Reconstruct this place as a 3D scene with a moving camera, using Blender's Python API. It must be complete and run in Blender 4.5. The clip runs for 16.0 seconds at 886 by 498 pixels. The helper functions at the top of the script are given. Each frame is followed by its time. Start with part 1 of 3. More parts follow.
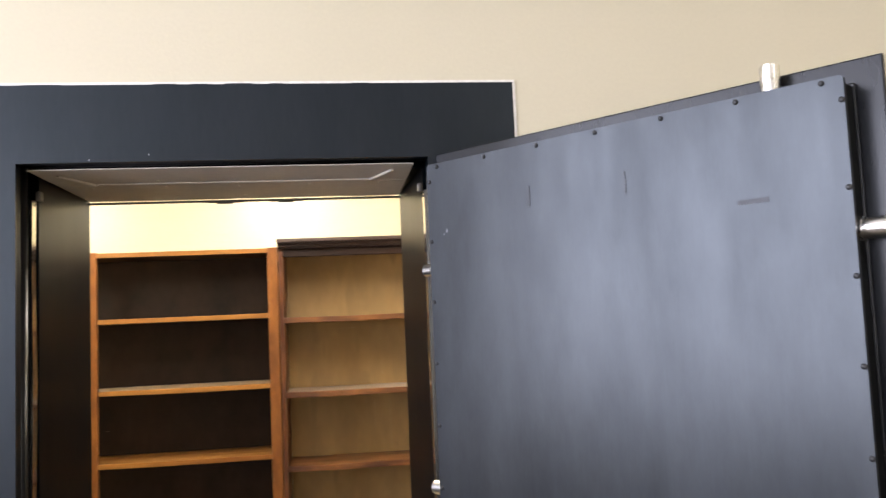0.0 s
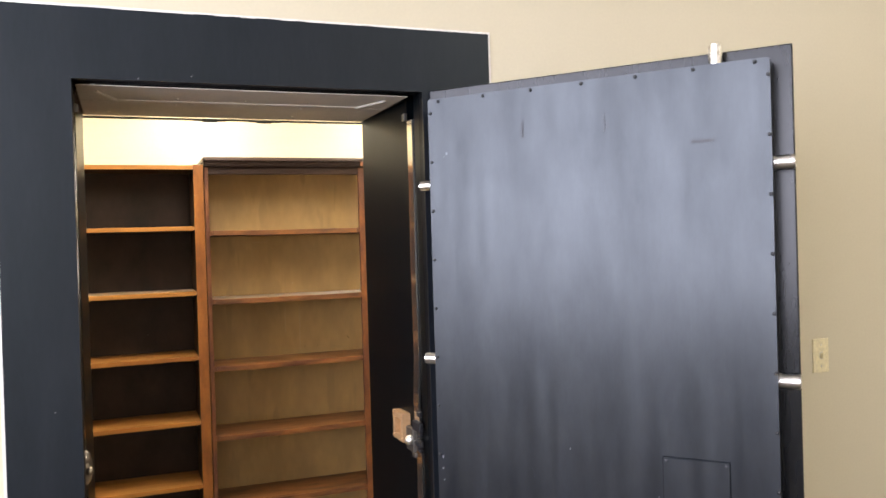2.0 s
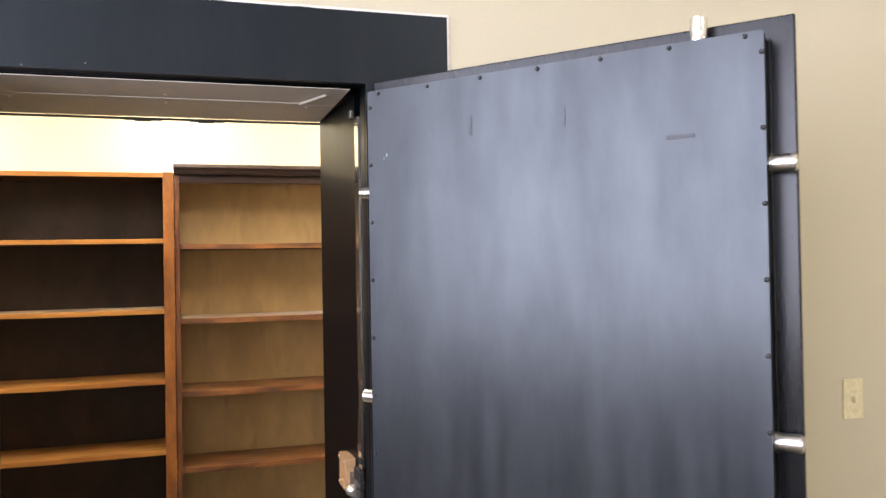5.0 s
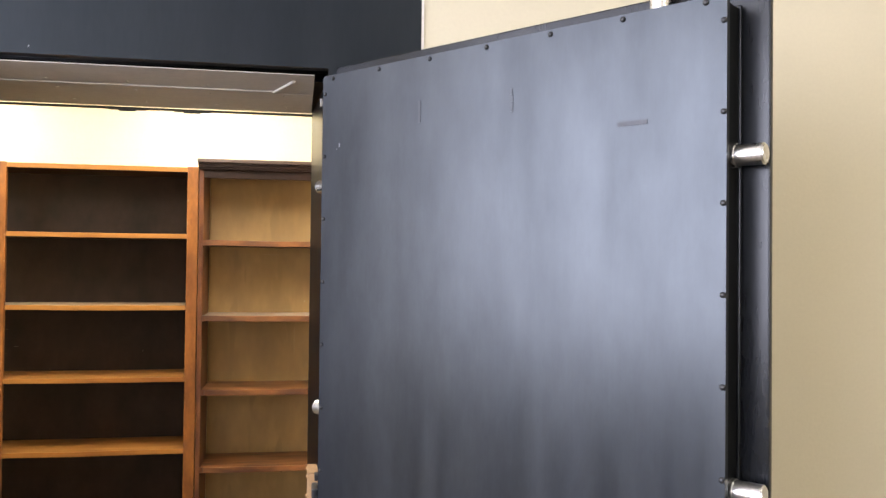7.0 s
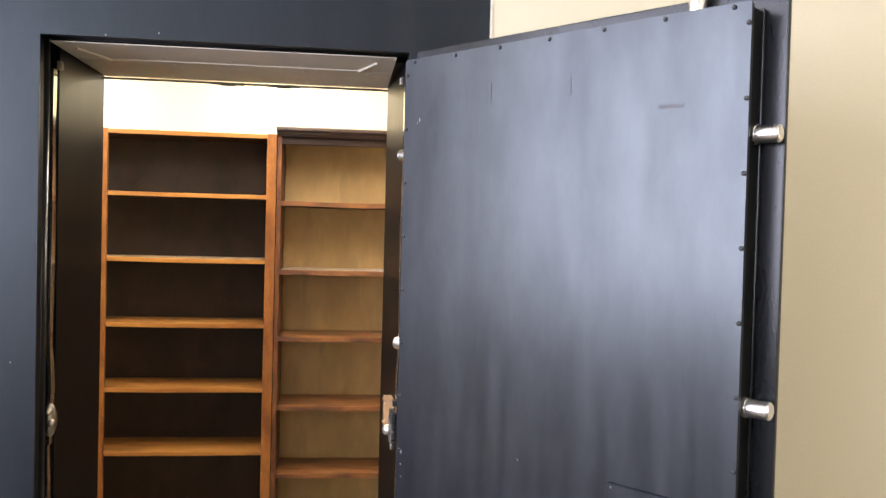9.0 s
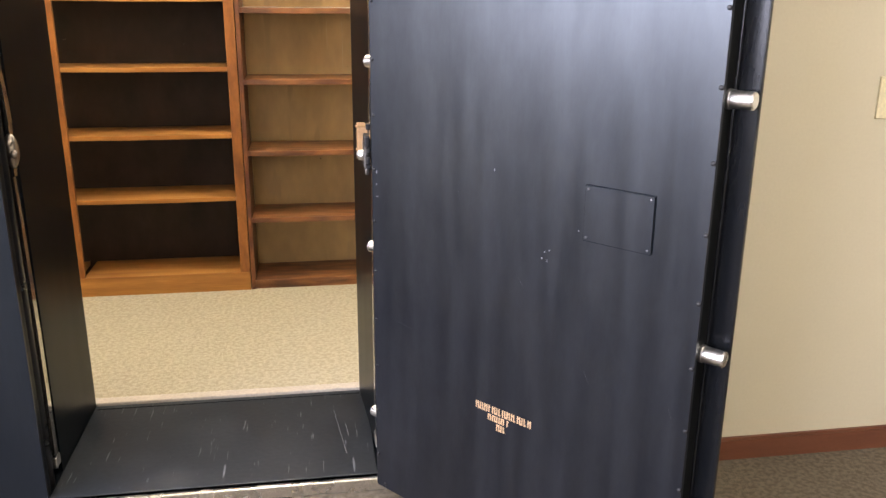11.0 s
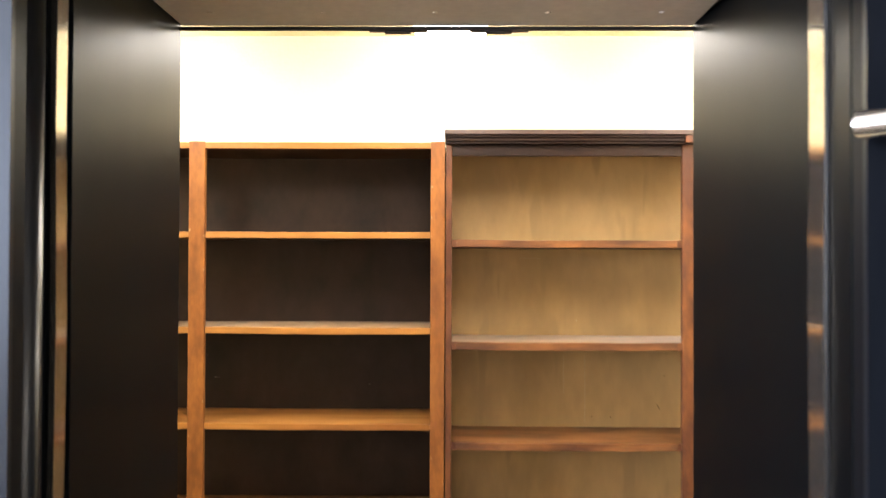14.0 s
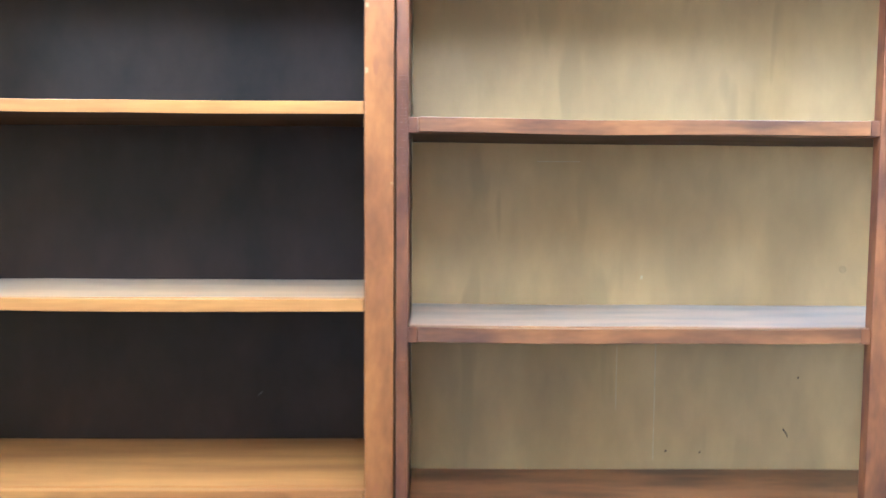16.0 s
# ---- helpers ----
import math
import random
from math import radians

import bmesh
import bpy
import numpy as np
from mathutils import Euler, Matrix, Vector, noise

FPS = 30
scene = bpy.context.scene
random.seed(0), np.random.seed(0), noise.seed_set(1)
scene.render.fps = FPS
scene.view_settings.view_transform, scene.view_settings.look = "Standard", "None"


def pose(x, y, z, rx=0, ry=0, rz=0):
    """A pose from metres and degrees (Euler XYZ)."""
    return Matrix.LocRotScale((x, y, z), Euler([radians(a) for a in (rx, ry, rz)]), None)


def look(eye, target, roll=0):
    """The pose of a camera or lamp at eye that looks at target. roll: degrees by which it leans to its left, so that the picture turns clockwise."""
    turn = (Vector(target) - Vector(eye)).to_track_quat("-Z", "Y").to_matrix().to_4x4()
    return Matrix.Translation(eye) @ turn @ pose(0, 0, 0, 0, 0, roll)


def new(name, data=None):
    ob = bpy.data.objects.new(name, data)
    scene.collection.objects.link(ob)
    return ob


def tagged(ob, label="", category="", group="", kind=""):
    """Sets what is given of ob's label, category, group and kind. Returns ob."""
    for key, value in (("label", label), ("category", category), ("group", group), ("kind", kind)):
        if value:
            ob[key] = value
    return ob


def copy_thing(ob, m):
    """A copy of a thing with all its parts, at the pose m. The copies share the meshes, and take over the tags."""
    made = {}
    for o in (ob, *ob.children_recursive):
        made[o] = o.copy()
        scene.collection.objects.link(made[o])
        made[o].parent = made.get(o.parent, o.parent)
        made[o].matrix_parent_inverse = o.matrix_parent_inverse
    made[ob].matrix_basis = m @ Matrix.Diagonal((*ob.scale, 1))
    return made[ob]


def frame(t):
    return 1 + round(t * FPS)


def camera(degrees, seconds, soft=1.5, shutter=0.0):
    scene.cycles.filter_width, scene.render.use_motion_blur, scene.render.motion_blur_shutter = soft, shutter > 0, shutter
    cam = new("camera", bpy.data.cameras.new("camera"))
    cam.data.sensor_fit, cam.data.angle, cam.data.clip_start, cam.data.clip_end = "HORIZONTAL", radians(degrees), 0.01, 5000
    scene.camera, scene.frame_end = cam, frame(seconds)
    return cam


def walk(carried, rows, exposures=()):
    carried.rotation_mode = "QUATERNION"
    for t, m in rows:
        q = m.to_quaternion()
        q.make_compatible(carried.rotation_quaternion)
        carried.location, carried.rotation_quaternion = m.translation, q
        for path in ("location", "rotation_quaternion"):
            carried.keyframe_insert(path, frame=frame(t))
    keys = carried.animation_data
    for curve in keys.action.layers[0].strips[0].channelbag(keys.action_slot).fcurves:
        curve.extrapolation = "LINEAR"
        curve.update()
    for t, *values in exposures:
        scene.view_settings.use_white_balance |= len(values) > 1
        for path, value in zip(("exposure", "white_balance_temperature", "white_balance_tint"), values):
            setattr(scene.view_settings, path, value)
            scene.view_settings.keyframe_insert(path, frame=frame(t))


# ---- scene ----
cam = camera(56.2, 16.0, soft=1.4, shutter=0.4)
PATH = [
    (0, (0.701, -1.919, 1.607), (0.956, 0.058, 1.774), -2.5),
    (0.5, (0.443, -2.006, 1.602), (1.025, -0.097, 1.734), -3.2),
    (1, (0.343, -2.115, 1.598), (1.005, -0.232, 1.717), -1.9),
    (1.5, (0.284, -2.197, 1.572), (0.982, -0.323, 1.622), -1.5),
    (2, (0.111, -2.239, 1.558), (0.829, -0.373, 1.541), -1.7),
    (2.5, (0.067, -2.249, 1.539), (0.792, -0.387, 1.453), -1.1),
    (3, (0.078, -2.25, 1.521), (0.813, -0.395, 1.378), -0.9),
    (3.5, (0.124, -2.245, 1.531), (0.845, -0.383, 1.415), -1.5),
    (4, (0.267, -2.219, 1.543), (0.946, -0.338, 1.51), -1.4),
    (4.5, (0.391, -2.162, 1.547), (1.016, -0.262, 1.558), -1.4),
    (5, (0.492, -1.992, 1.554), (1.088, -0.083, 1.58), -1.0),
    (5.2, (0.525, -1.909, 1.552), (1.131, -0.003, 1.588), -0.9),
    (7.5, (0.89, -1.889, 1.547), (1.178, 0.09, 1.573), 1.4),
    (8, (0.804, -2.065, 1.522), (1.091, -0.085, 1.517), 2.5),
    (8.5, (0.771, -2.162, 1.533), (1.017, -0.177, 1.506), 2.3),
    (9, (0.764, -2.18, 1.53), (1.001, -0.194, 1.482), 1.5),
    (9.5, (0.764, -2.173, 1.47), (1.035, -0.203, 1.258), 1.0),
    (10, (0.777, -2.157, 1.425), (1.084, -0.234, 0.97), 0.2),
    (10.2, (0.782, -2.153, 1.405), (1.097, -0.243, 0.902), 0.2),
    (12.3, (0.719, -1.977, 1.391), (0.855, -0.079, 0.773), 0.7),
    (12.5, (0.717, -1.872, 1.401), (0.799, 0.05, 0.854), 0.5),
    (12.8, (0.69, -1.667, 1.449), (0.7, 0.287, 1.02), -0.1),
    (13, (0.665, -1.564, 1.474), (0.656, 0.403, 1.113), 0.2),
    (13.5, (0.543, -1.197, 1.536), (0.521, 0.797, 1.382), 0.0),
    (14, (0.483, -0.892, 1.575), (0.456, 1.107, 1.603), 0.2),
    (14.5, (0.44, -0.547, 1.567), (0.358, 1.45, 1.634), 0.3),
    (15, (0.37, -0.206, 1.511), (0.279, 1.792, 1.501), -1.2),
    (15.5, (0.401, 0.123, 1.506), (0.412, 2.119, 1.375), -1.7),
    (16, (0.505, 0.401, 1.535), (0.541, 2.396, 1.389), 0.4),
]
walk(cam, [(t, look(eye, target, roll)) for t, eye, target, roll in PATH],
     exposures=[(0.0, -0.26, 6500, 14), (0.7, -0.1, 6600, 14), (1.5, -0.1, 6650, 14), (2.5, -0.15, 6600, 14),
                (3.5, 0.12, 6550, 15), (5.0, -0.04, 6500, 15), (7.5, 0.14, 6500, 14), (9.0, 0.25, 6500, 14),
                (10.0, 0.33, 6500, 15), (12.5, 0.66, 6500, 18), (13.5, 0.6, 6500, 17), (14.0, 0.45, 6450, 15),
                (14.5, 0.22, 6550, 16), (15.1, 0.27, 6450, 16), (15.5, 1.02, 4750, 8), (16.0, 0.98, 4150, 4)])

# ---- world and large lights ----
world = bpy.data.worlds.new("sky")
scene.world = world
world.use_nodes = True
sky = world.node_tree.nodes.new("ShaderNodeTexSky")
sky.sky_type, sky.sun_disc, sky.sun_elevation, sky.sun_rotation = "NISHITA", False, radians(38), radians(200)
world.node_tree.nodes["Background"].inputs["Strength"].default_value = 0.08
world.node_tree.links.new(sky.outputs["Color"], world.node_tree.nodes["Background"].inputs["Color"])

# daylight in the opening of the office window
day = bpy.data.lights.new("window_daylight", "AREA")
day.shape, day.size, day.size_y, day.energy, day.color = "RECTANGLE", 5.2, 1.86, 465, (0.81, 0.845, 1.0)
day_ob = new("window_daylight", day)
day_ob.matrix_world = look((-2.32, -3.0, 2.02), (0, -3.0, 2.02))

LAMP_STRENGTH = 18.5      # fluorescent lamps in the vault
END_STRENGTH = 8.0       # their translucent ends
PANEL_STRENGTH = 12.5     # unseen ceiling panels, added to light the office


# ---- materials ----
def mat(name, base, other=None, rough=0.5, metal=0.0, scale=6.0, stretch=(1, 1, 1), amount=0.5, bump=0.05,
        fine=90.0, spec=0.5, rough_var=0.08, low=0.35, high=0.7, speck=None, speck_at=0.72, speck_scale=60.0, speck_stretch=(1, 1, 1), dust=None, dust_amount=0.6, grainy=0.14, smudge=0.0, tint=None, rough_span=(0.0, 1.0)):
    """Two colours mixed by stretched noise, a finer grain over both, uneven gloss and a light bump."""
    m = bpy.data.materials.new(name)
    m.use_nodes = True
    t = m.node_tree
    n, link = t.nodes, t.links.new
    b = n["Principled BSDF"]
    co = n.new("ShaderNodeTexCoord")
    mp = n.new("ShaderNodeMapping")
    mp.inputs["Scale"].default_value = stretch
    link(co.outputs["Object"], mp.inputs["Vector"])
    n1 = n.new("ShaderNodeTexNoise")
    n1.inputs["Scale"].default_value, n1.inputs["Detail"].default_value = scale, 5
    link(mp.outputs[0], n1.inputs["Vector"])
    n2 = n.new("ShaderNodeTexNoise")
    n2.inputs["Scale"].default_value, n2.inputs["Detail"].default_value = fine, 3
    link(mp.outputs[0], n2.inputs["Vector"])
    r = n.new("ShaderNodeMapRange")
    r.inputs["From Min"].default_value, r.inputs["From Max"].default_value = low, high
    r.inputs["To Max"].default_value = amount
    link(n1.outputs["Fac"], r.inputs["Value"])
    mix = n.new("ShaderNodeMix")
    mix.data_type = "RGBA"
    other = other or tuple(c * 0.75 for c in base)
    mix.inputs["A"].default_value, mix.inputs["B"].default_value = (*base, 1), (*other, 1)
    link(r.outputs[0], mix.inputs["Factor"])
    grain = n.new("ShaderNodeMix")
    grain.data_type, grain.blend_type = "RGBA", "MULTIPLY"
    g = n.new("ShaderNodeMapRange")
    g.inputs["From Min"].default_value, g.inputs["From Max"].default_value = 0.3, 0.7
    g.inputs["To Min"].default_value, g.inputs["To Max"].default_value = 1 - grainy, 1 + grainy * 0.55
    link(n2.outputs["Fac"], g.inputs["Value"])
    grain.inputs["Factor"].default_value = 1.0
    link(mix.outputs["Result"], grain.inputs["A"])
    link(g.outputs[0], grain.inputs["B"])
    out = grain.outputs["Result"]
    if speck:
        mp3 = n.new("ShaderNodeMapping")
        mp3.inputs["Scale"].default_value = speck_stretch
        link(co.outputs["Object"], mp3.inputs["Vector"])
        n3 = n.new("ShaderNodeTexNoise")
        n3.inputs["Scale"].default_value, n3.inputs["Detail"].default_value = speck_scale, 2
        link(mp3.outputs[0], n3.inputs["Vector"])
        s = n.new("ShaderNodeMapRange")
        s.inputs["From Min"].default_value, s.inputs["From Max"].default_value = speck_at, speck_at + 0.05
        link(n3.outputs["Fac"], s.inputs["Value"])
        worn = n.new("ShaderNodeMix")
        worn.data_type = "RGBA"
        worn.inputs["B"].default_value = (*speck, 1)
        link(out, worn.inputs["A"])
        link(s.outputs[0], worn.inputs["Factor"])
        out = worn.outputs["Result"]
    if dust:
        geo = n.new("ShaderNodeNewGeometry")
        sep = n.new("ShaderNodeSeparateXYZ")
        link(geo.outputs["Normal"], sep.inputs[0])
        d = n.new("ShaderNodeMapRange")
        d.inputs["From Min"].default_value, d.inputs["From Max"].default_value = 0.8, 0.98
        d.inputs["To Max"].default_value = dust_amount
        link(sep.outputs["Z"], d.inputs["Value"])
        dusty = n.new("ShaderNodeMix")
        dusty.data_type = "RGBA"
        dusty.inputs["B"].default_value = (*dust, 1)
        link(out, dusty.inputs["A"])
        link(d.outputs[0], dusty.inputs["Factor"])
        twice = n.new("ShaderNodeMath")
        twice.operation = "MULTIPLY"
        twice.inputs[1].default_value = 4.5
        link(d.outputs[0], twice.inputs[0])
        link(twice.outputs[0], b.inputs["Sheen Weight"])
        b.inputs["Sheen Roughness"].default_value = 0.3
        out = dusty.outputs["Result"]
    link(out, b.inputs["Base Color"])
    rr = n.new("ShaderNodeMapRange")
    rr.inputs["From Min"].default_value, rr.inputs["From Max"].default_value = rough_span
    rr.inputs["To Min"].default_value, rr.inputs["To Max"].default_value = rough - rough_var, rough + rough_var
    link(n1.outputs["Fac"], rr.inputs["Value"])
    link(rr.outputs[0], b.inputs["Roughness"])
    b.inputs["Metallic"].default_value, b.inputs["Specular IOR Level"].default_value = metal, spec
    if tint:
        b.inputs["Specular Tint"].default_value = (*tint, 1)
    if smudge:
        n4 = n.new("ShaderNodeTexNoise")
        n4.inputs["Scale"].default_value, n4.inputs["Detail"].default_value = 3.2, 6
        n4.inputs["Roughness"].default_value = 0.68
        soft_map = n.new("ShaderNodeMapping")
        soft_map.inputs["Scale"].default_value = (2.0, 2.0, 0.8)
        link(co.outputs["Object"], soft_map.inputs["Vector"])
        link(soft_map.outputs[0], n4.inputs["Vector"])
        worn_gloss = n.new("ShaderNodeMapRange")
        worn_gloss.inputs["From Min"].default_value, worn_gloss.inputs["From Max"].default_value = 0.3, 0.7
        worn_gloss.inputs["To Min"].default_value, worn_gloss.inputs["To Max"].default_value = spec - smudge, spec + smudge
        link(n4.outputs["Fac"], worn_gloss.inputs["Value"])
        link(worn_gloss.outputs[0], b.inputs["Specular IOR Level"])
    if bump:
        bp = n.new("ShaderNodeBump")
        bp.inputs["Strength"].default_value, bp.inputs["Distance"].default_value = bump, 0.01
        link(n2.outputs["Fac"], bp.inputs["Height"])
        link(bp.outputs[0], b.inputs["Normal"])
    return m


def glow(name, color, strength):
    m = bpy.data.materials.new(name)
    m.use_nodes = True
    b = m.node_tree.nodes["Principled BSDF"]
    b.inputs["Base Color"].default_value = (0.8, 0.8, 0.78, 1)
    b.inputs["Emission Color"].default_value = (*color, 1)
    b.inputs["Emission Strength"].default_value = strength
    return m


PLASTER = mat("beige_plaster", (0.58, 0.525, 0.386), (0.54, 0.487, 0.353), rough=0.6, scale=1.5, fine=110, bump=0.05, spec=0.3, low=0.3, grainy=0.02)
VAULT_PAINT = mat("cream_paint", (0.79, 0.71, 0.49), (0.75, 0.67, 0.45), rough=0.55, scale=2, fine=120, bump=0.08, spec=0.3, grainy=0.03)
CEILING_PAINT = mat("ceiling_paint", (0.78, 0.76, 0.7), rough=0.8, amount=0.2, fine=150, bump=0.2)
STEEL = mat("blue_black_door_paint", (0.005, 0.006, 0.009), (0.010, 0.0112, 0.015), rough=0.335, scale=2.4, stretch=(9, 9, 0.8), amount=0.9,
            fine=22, bump=0.0, rough_var=0.035, rough_span=(0.32, 0.68), spec=0.55, speck=(0.1, 0.1, 0.12), speck_at=0.86, speck_scale=26, smudge=0.14, tint=(0.88, 0.95, 1.0))
FRAME_STEEL = mat("blue_black_frame_paint", (0.007, 0.009, 0.0125), (0.012, 0.014, 0.018), rough=0.35, scale=3.0, stretch=(3, 3, 0.6), amount=0.8,
                  fine=40, bump=0.01, spec=0.31, tint=(0.8, 0.92, 1.0), speck=(0.16, 0.16, 0.18), speck_at=0.83, speck_scale=22)
JAMB_STEEL = mat("black_jamb_paint", (0.0013, 0.0022, 0.003), (0.0024, 0.0036, 0.0046), rough=0.34, scale=2.2, stretch=(5, 5, 0.8), amount=0.5,
                 fine=30, bump=0.0, spec=0.11, rough_var=0.012, grainy=0.05, rough_span=(0.32, 0.68), tint=(0.62, 0.86, 1.0))
REBATE_BLACK = mat("black_rebate_paint", (0.003, 0.004, 0.0055), rough=0.45, scale=8, bump=0.02, spec=0.12, tint=(0.66, 0.87, 1.0))
BEAD_PAINT = mat("glossy_black_bead_paint", (0.004, 0.005, 0.0065), rough=0.3, scale=8, bump=0.0, spec=0.35)
FLANGE_STEEL = mat("dull_black_flange_paint", (0.006, 0.007, 0.009), (0.010, 0.011, 0.013), rough=0.24, scale=3, stretch=(3, 3, 0.6), amount=0.8, fine=30, bump=0.0, spec=0.3)
SCREW_STEEL = mat("dull_screw_steel", (0.17, 0.17, 0.18), rough=0.5, metal=1.0, scale=60, bump=0)
SILL_STEEL = mat("scuffed_black_sill", (0.017, 0.02, 0.023), (0.042, 0.046, 0.05), rough=0.36, scale=5, fine=60, bump=0.04, spec=0.5,
                 speck=(0.15, 0.155, 0.16), speck_at=0.67, speck_scale=24, speck_stretch=(4.2, 0.3, 1))
SOFFIT = mat("grey_soffit_paint", (0.62, 0.585, 0.53), (0.5, 0.475, 0.43), rough=0.5, scale=5, fine=70, bump=0.04, grainy=0.06)
DARK_METAL = mat("dark_steel", (0.012, 0.012, 0.014), rough=0.45, scale=8, bump=0.02)
CHROME = mat("satin_bolt_steel", (0.85, 0.83, 0.8), (0.72, 0.7, 0.67), rough=0.28, metal=1.0, scale=14, fine=200, bump=0.01)
BRONZE = mat("worn_bronze", (0.42, 0.37, 0.31), (0.3, 0.26, 0.22), rough=0.32, metal=1.0, scale=9, bump=0.004, rough_var=0.1)
BAR_METAL = mat("polished_bar_steel", (0.56, 0.54, 0.5), (0.44, 0.42, 0.38), rough=0.105, metal=0.96, scale=5, stretch=(1, 1, 1.5), amount=0.7, bump=0.0, rough_var=0.05)
DULL_STEEL = mat("dull_grey_steel", (0.2, 0.19, 0.18), (0.12, 0.115, 0.11), rough=0.4, metal=0.9, scale=12, bump=0.004)
BLACK_BOX = mat("dead_black_box_paint", (0.004, 0.0045, 0.005), rough=0.5, scale=8, bump=0.01, spec=0.12)
BRASS = mat("tarnished_brass", (0.5, 0.31, 0.16), (0.36, 0.215, 0.1), rough=0.5, metal=0.4, scale=30, bump=0.03)
FINGER = mat("brown_stain", (0.33, 0.22, 0.095), rough=0.55, scale=40, bump=0)
PALE_OLIVE = mat("rubbed_fibreboard", (0.5, 0.39, 0.23), rough=0.55, scale=40, bump=0)
GOLD = mat("faded_gold_lettering", (0.55, 0.36, 0.2), (0.4, 0.27, 0.16), rough=0.5, scale=80, bump=0)
SCRATCH = mat("dull_rub", (0.03, 0.032, 0.04), rough=0.45, spec=0.4, scale=60, bump=0)
PALE_SCRATCH = mat("pale_scratch", (0.22, 0.22, 0.24), rough=0.5, scale=60, bump=0)
IVORY = mat("ivory_plastic", (0.74, 0.66, 0.42), rough=0.35, amount=0.1, bump=0)
CAULK = mat("white_caulk", (0.76, 0.73, 0.68), rough=0.6, scale=20, amount=0.4, bump=0.05)
SHELF_SCRATCH = mat("rubbed_dark_wood", (0.12, 0.09, 0.075), rough=0.6, scale=40, bump=0)
PALE_OAK = mat("bare_oak", (0.44, 0.26, 0.12), rough=0.6, scale=40, bump=0)
OAK_Z = mat("orange_oak_upright", (0.32, 0.12, 0.028), (0.15, 0.05, 0.013), rough=0.38, scale=6, stretch=(3, 3, 1.2), amount=0.85, fine=34, bump=0.02, grainy=0.16, high=0.68, spec=0.4,
            speck=(0.23, 0.082, 0.025), speck_at=0.66, speck_scale=34, speck_stretch=(1, 1, 0.5))
OAK_X = mat("orange_oak_board", (0.45, 0.21, 0.052), (0.26, 0.1, 0.026), rough=0.36, scale=2.2, stretch=(0.8, 9, 9), amount=0.9, fine=20, bump=0.02, spec=0.35, grainy=0.12)
DUSTY_OAK = mat("dusty_orange_oak_board", (0.47, 0.225, 0.058), (0.29, 0.118, 0.031), rough=0.36, scale=2.2, stretch=(0.8, 9, 9), amount=0.9, fine=20, bump=0.02, spec=0.35,
                dust=(0.5, 0.36, 0.2), dust_amount=0.12, grainy=0.12)
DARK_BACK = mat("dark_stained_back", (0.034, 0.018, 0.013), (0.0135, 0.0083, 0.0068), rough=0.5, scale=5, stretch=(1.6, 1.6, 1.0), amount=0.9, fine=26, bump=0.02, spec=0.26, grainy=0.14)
WALNUT_Z = mat("red_brown_upright", (0.10, 0.036, 0.018), (0.22, 0.08, 0.025), rough=0.4, scale=7, stretch=(4, 4, 1.6), amount=0.95, fine=30, bump=0.02, low=0.4, high=0.68, spec=0.4)
WALNUT_X = mat("red_brown_board", (0.26, 0.105, 0.036), (0.085, 0.033, 0.017), rough=0.33, scale=3, stretch=(1.8, 8, 8), amount=0.95, low=0.4, high=0.64, fine=20, bump=0.02)
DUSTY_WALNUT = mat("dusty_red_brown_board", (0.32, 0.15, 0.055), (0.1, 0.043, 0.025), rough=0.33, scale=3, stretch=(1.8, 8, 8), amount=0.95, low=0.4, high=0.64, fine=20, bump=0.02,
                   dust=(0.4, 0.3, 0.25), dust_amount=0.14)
# shelf wood darkened for undersides: the shade is in the colour
UNDERSIDE_SHADE = mat("shaded_underside", (0.06, 0.033, 0.02), (0.03, 0.017, 0.011), rough=0.6, scale=4, stretch=(0.8, 6, 6), bump=0.02, spec=0.2)
CROWN_CAP = mat("dull_brown_cap_wood", (0.1, 0.066, 0.054), (0.06, 0.036, 0.03), rough=0.32, scale=3, stretch=(0.8, 9, 9), amount=0.8, bump=0.02)
OFFICE_CARPET = mat("grey_beige_office_carpet", (0.19, 0.155, 0.11), (0.12, 0.1, 0.07), rough=0.95, scale=70, amount=0.9, fine=260, bump=0.8, spec=0.1, low=0.4, high=0.62)
CROWN = mat("dark_crown_wood", (0.032, 0.014, 0.009), (0.018, 0.008, 0.006), rough=0.48, scale=3, stretch=(0.8, 9, 9), amount=0.8, bump=0.02, spec=0.25)
OLIVE_BACK = mat("aged_yellow_fibreboard", (0.46, 0.303, 0.124), (0.325, 0.21, 0.09), rough=0.52, scale=4.2, stretch=(2.0, 2.0, 0.9), amount=0.95, fine=14, bump=0.012,
                 speck=(0.36, 0.238, 0.1), speck_at=0.6, speck_scale=5, speck_stretch=(3.2, 1, 0.5), grainy=0.07, low=0.34, high=0.74)
BASE_WOOD = mat("brown_baseboard", (0.16, 0.06, 0.032), (0.1, 0.035, 0.02), rough=0.35, scale=4, stretch=(0.8, 8, 8), bump=0.02)
CARPET = mat("beige_loop_carpet", (0.5, 0.45, 0.325), (0.38, 0.34, 0.24), rough=0.95, scale=70, amount=0.9, fine=260, bump=0.8, spec=0.1, low=0.4, high=0.62)
LENS_END = glow("lamp_end", (1.0, 0.93, 0.8), END_STRENGTH)
LENS = glow("lamp_lens", (1.0, 0.94, 0.83), LAMP_STRENGTH)
PANEL = glow("added_panel_lens", (1.0, 0.95, 0.86), PANEL_STRENGTH)
WHITE_METAL = mat("white_enamel", (0.8, 0.79, 0.75), rough=0.4, amount=0.1, bump=0)
GREY_METAL = mat("grey_lamp_housing", (0.2, 0.19, 0.17), rough=0.45, amount=0.2, bump=0)
